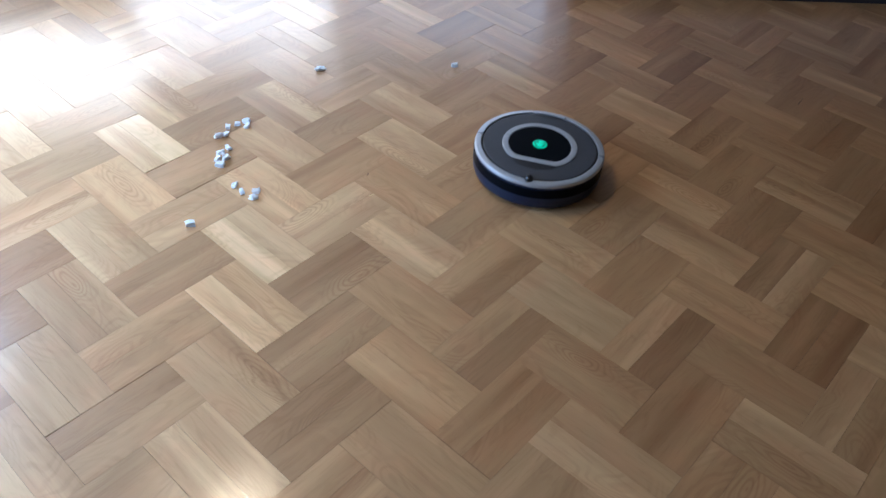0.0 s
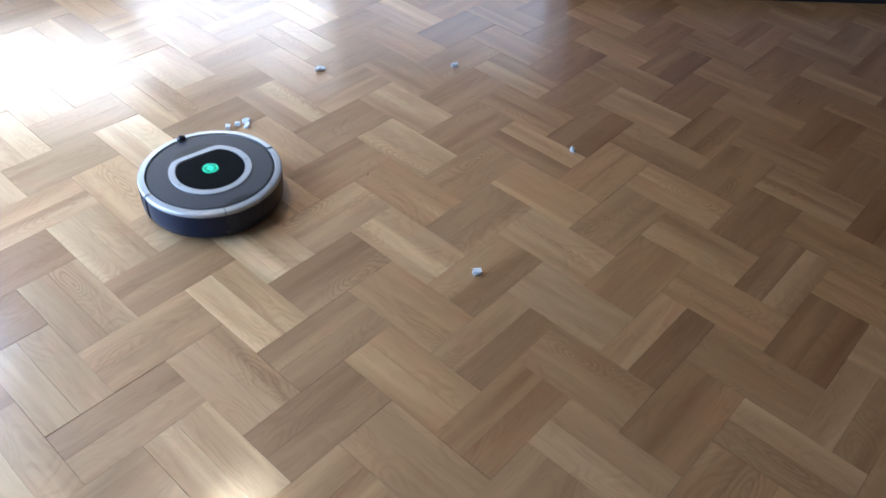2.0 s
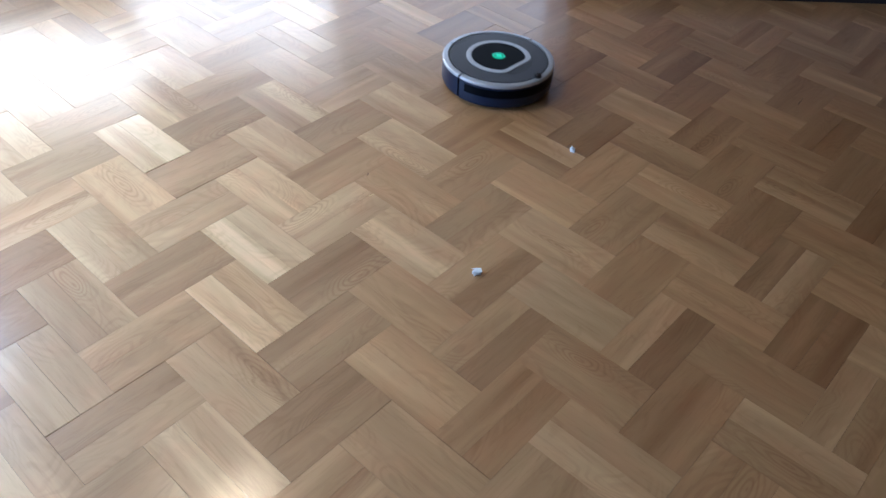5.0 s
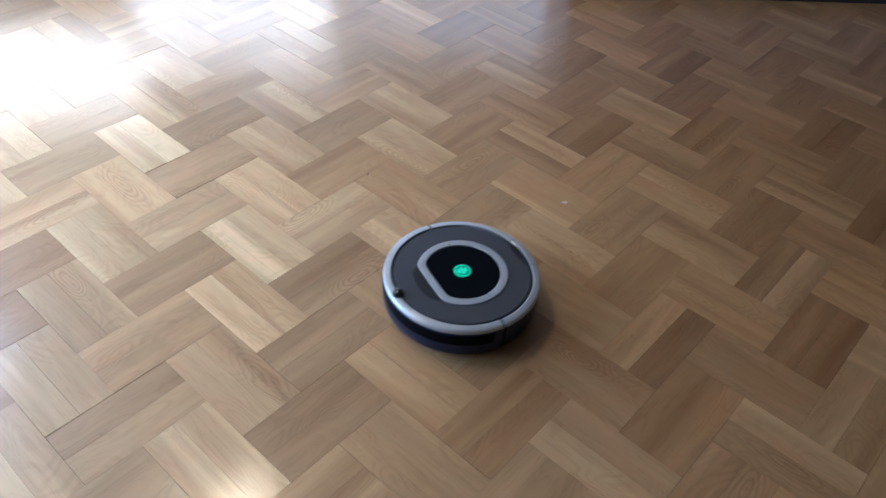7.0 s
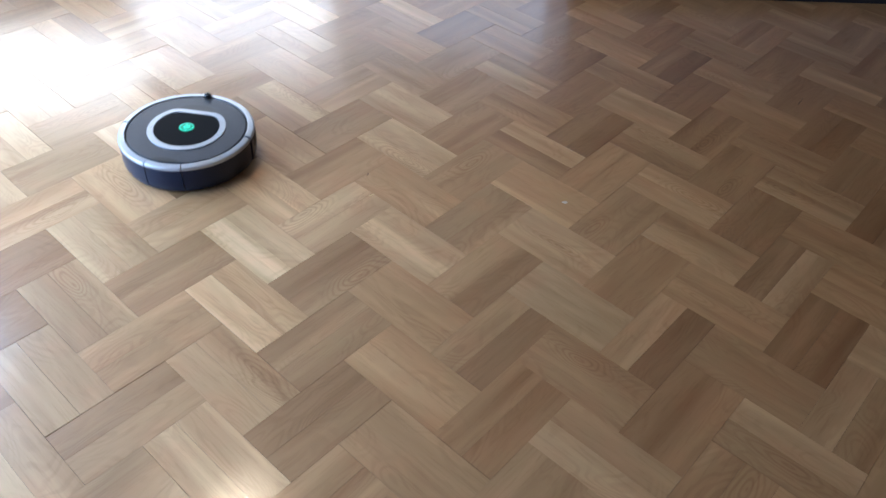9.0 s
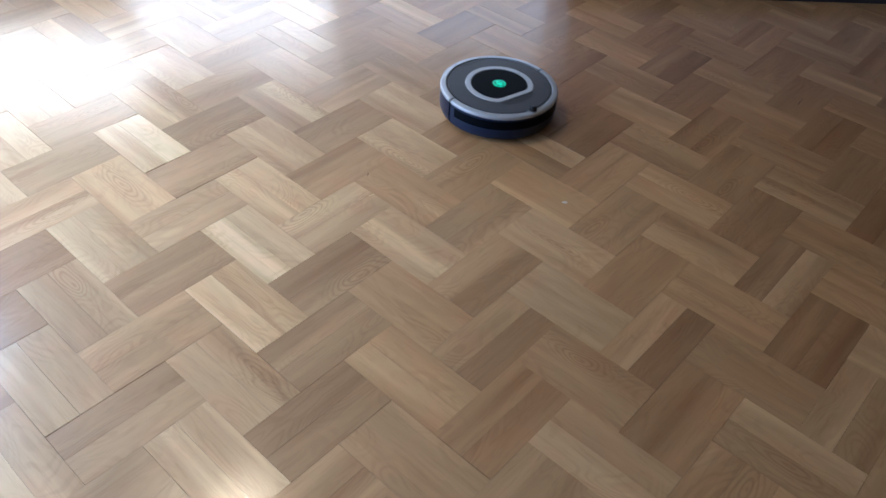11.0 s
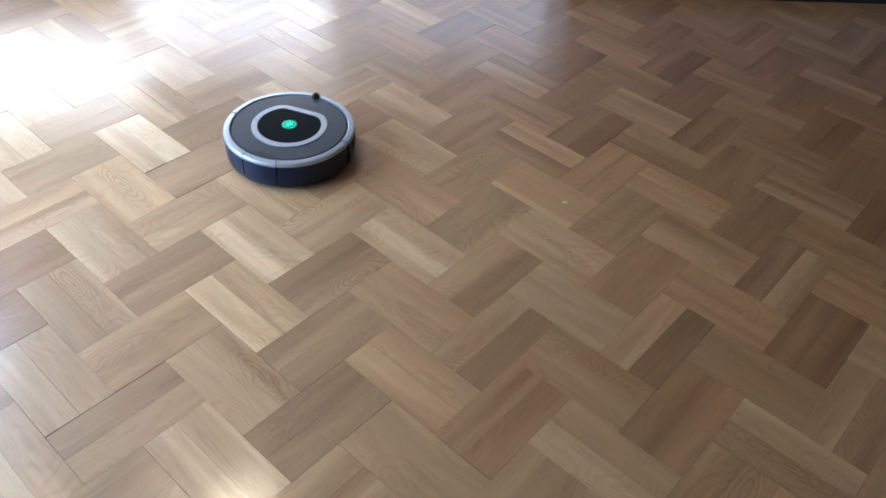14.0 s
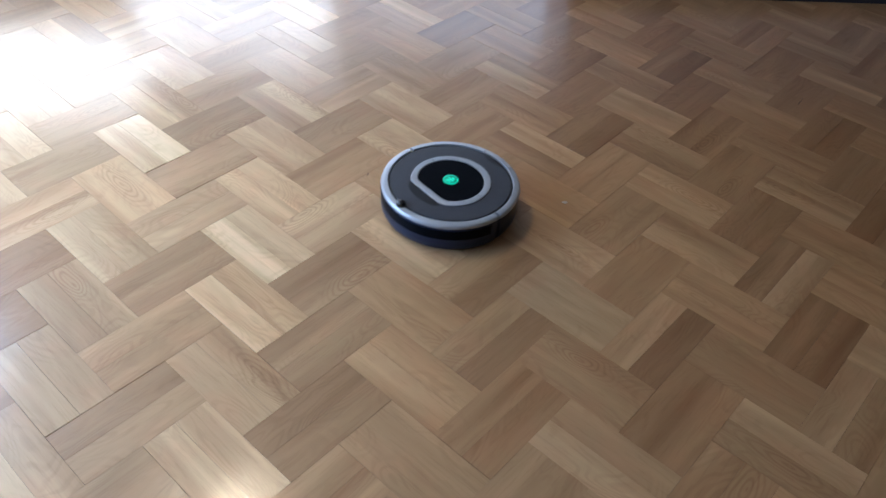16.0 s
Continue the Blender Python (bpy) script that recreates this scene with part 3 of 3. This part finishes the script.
def parquet(floor):
    rng = random.Random(11)
    gaps = (0.00004, 0.0001, 0.00016, 0.00022, 0.0003)
    strips = [strip_mesh("parquet_strip", False, g) for g in gaps]
    blocks = [strip_mesh("parquet_block", True, g) for g in gaps]
    rest = {"A": [], "B": []}
    for i in range(-40, 41):
        for j in range(-18, 22):
            for kind in "AB":
                # A is coloured paler than B, its stronger sheen put into the tone
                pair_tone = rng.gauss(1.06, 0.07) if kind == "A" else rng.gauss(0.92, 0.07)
                red = rng.gauss(0, 0.018)
                lean, pitch = rng.gauss(0, 0.17), rng.gauss(0, 0.07)
                solid, pick = rng.random() < 0.6, rng.randrange(5)
                at = pair_centre(kind, i, j) + Vector((rng.uniform(-0.0002, 0.0002), rng.uniform(-0.0002, 0.0002), rng.uniform(-0.0005, -0.0003)))
                shade = rng.gauss(1, 0.03), rng.gauss(1, 0.03)
                west = ROOM_W if at.y < NOOK_Y else NOOK_W
                if not (west + 0.08 < at.x < ROOM_E - 0.08 and ROOM_S + 0.08 < at.y < ROOM_N - 0.08):
                    continue
                lean, pitch = TILTS.get((kind, i, j), (lean, pitch))
                # a pair lies as one, so that its inner joint stays flush
                m = Matrix.Translation(at) @ pose(0, 0, 0, lean, pitch, -45 if kind == "A" else 45)
                row = TONE_ROWS.get((kind, i), "").split()
                letters = row[j - FIRST] if 0 <= j - FIRST < len(row) else ".."
                half_width = 0.84 + (at.y - 0.7) * 0.36
                near = 0.55 < at.y < 2.90 and abs(at.x - 0.12 - (at.y - 0.7) * 0.09) < half_width + 0.08
                whole = solid and letters[0] == letters[1]
                for half in (0, 1):
                    # the first strip lies on the south-west side of its pair
                    step = (half - 0.5) * PAIR / 2 * (1 if kind == "A" else -1)
                    place = m if whole else m @ Matrix.Translation((0, step, 0))
                    if not near:
                        rest[kind].append(m @ Matrix.Translation((0, step, 0)))
                        continue
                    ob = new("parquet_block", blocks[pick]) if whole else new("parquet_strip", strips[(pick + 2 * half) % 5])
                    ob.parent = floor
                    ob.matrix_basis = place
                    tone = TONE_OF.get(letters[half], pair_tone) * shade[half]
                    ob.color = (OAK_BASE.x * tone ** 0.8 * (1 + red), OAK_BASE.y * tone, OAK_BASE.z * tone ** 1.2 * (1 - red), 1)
                    if whole:
                        break
    # strips farther off, joined by direction so that the grain runs along them
    verts0 = [v.co.copy() for v in strips[2].vertices]
    faces0 = [tuple(p.vertices) for p in strips[2].polygons]
    for kind, ms in rest.items():
        turn = pose(0, 0, 0, 0, 0, -45 if kind == "A" else 45)
        inv = turn.inverted()
        verts, faces = [], []
        for m in ms:
            k = len(verts)
            verts += [inv @ m @ v for v in verts0]
            faces += [tuple(q + k for q in f) for f in faces0]
        me = bpy.data.meshes.new("parquet_strips")
        me.from_pydata(verts, [], faces)
        me.materials.append(OAK_REST)
        ob = new("parquet_strips", me)
        ob.parent = floor
        ob.matrix_basis = turn
        tagged(ob, kind="stuff")


def motions():
    robot = bpy.data.objects["robot_vacuum"]
    walk(robot, [(t, robot_pose(x, y, a)) for t, x, y, a in DRIVE])

    def in_bin(t, k):
        """A place in the robot's dust bin at t."""
        x, y, a = robot_at(t)
        return robot_pose(x, y, a) @ pose(-0.10 - 0.012 * (k % 3), 0.014 * (k % 5 - 2), 0.030 + 0.006 * (k % 2), 0, 0, 40 * k)

    def mouth(t, k):
        x, y, a = robot_at(t)
        return robot_pose(x, y, a) @ pose(0.05, 0.014 * (k % 5 - 2), 0.014, 0, 0, 40 * k)

    def taken(ob, lying, first, k):
        """Lies still from the given rows until the robot drives over it, then rides along in the bin."""
        p = lying[-1][1].translation
        t = first
        while (robot_at(t).xy - p.xy).length > 0.160 and t < 15.5:
            t += 1 / 30
        rows = lying + [(t, lying[-1][1]), (t + 0.1, mouth(t + 0.1, k)), (t + 0.2, in_bin(t + 0.2, k))]
        rows += [(s, in_bin(s, k)) for s, *_ in DRIVE if s > t + 0.3]
        walk(ob, rows)

    for k, (x, y, a, mm) in enumerate(SCRAPS):
        ob = scrap(k + 1, mm * 0.82 / 1000, mm * 0.56 / 1000, mm * 0.46 / 1000)
        rest = pose(x, y, 0.0005, 0, 0, a)
        taken(ob, [(0.0, rest)], 0.3, k)
    # a tuft of lint that drops out on the second round
    down = pose(0.454, 1.546, 0.0008)
    walk(bpy.data.objects["lint_tuft"], [(s, in_bin(s, 2)) for s, *_ in DRIVE if s < 6.0] + [(6.1, mouth(6.1, 2)), (6.25, down), (16.0, down)])
    # two that the brush flings out again, to be picked up one round later
    a = scrap(41, 0.016, 0.011, 0.010)
    out = pose(0.511, 1.772, 0.0005, 0, 0, 70)
    taken(a, [(0.0, pose(0.50, 1.70, 0.010, 0, 0, 10)), (0.3, pose(0.540, 1.770, 0.0005, 0, 0, 40)), (1.1, pose(0.530, 1.770, 0.0005, 0, 0, 55)), (1.6, out)], 4.3, 3)
    b = scrap(42, 0.019, 0.015, 0.010)
    out = pose(0.206, 1.287, 0.0005, 0, 0, 8)
    taken(b, [(0.0, in_bin(0.0, 1)), (0.25, in_bin(0.25, 1)), (0.5, mouth(0.5, 1)), (0.75, out)], 5.5, 4)


room()
sideboard()
ceiling_lamp()
robot_vacuum()
tiny_litter()
floor = thing("floor", one_box(NOOK_W - 0.2, ROOM_E + 0.2, ROOM_S - 0.2, ROOM_N + 0.2, -0.2, -0.0122), SUBFLOOR,
              "varnished oak parquet in double herringbone on a dark bed", "floor", kind="structure")
parquet(floor)
motions()
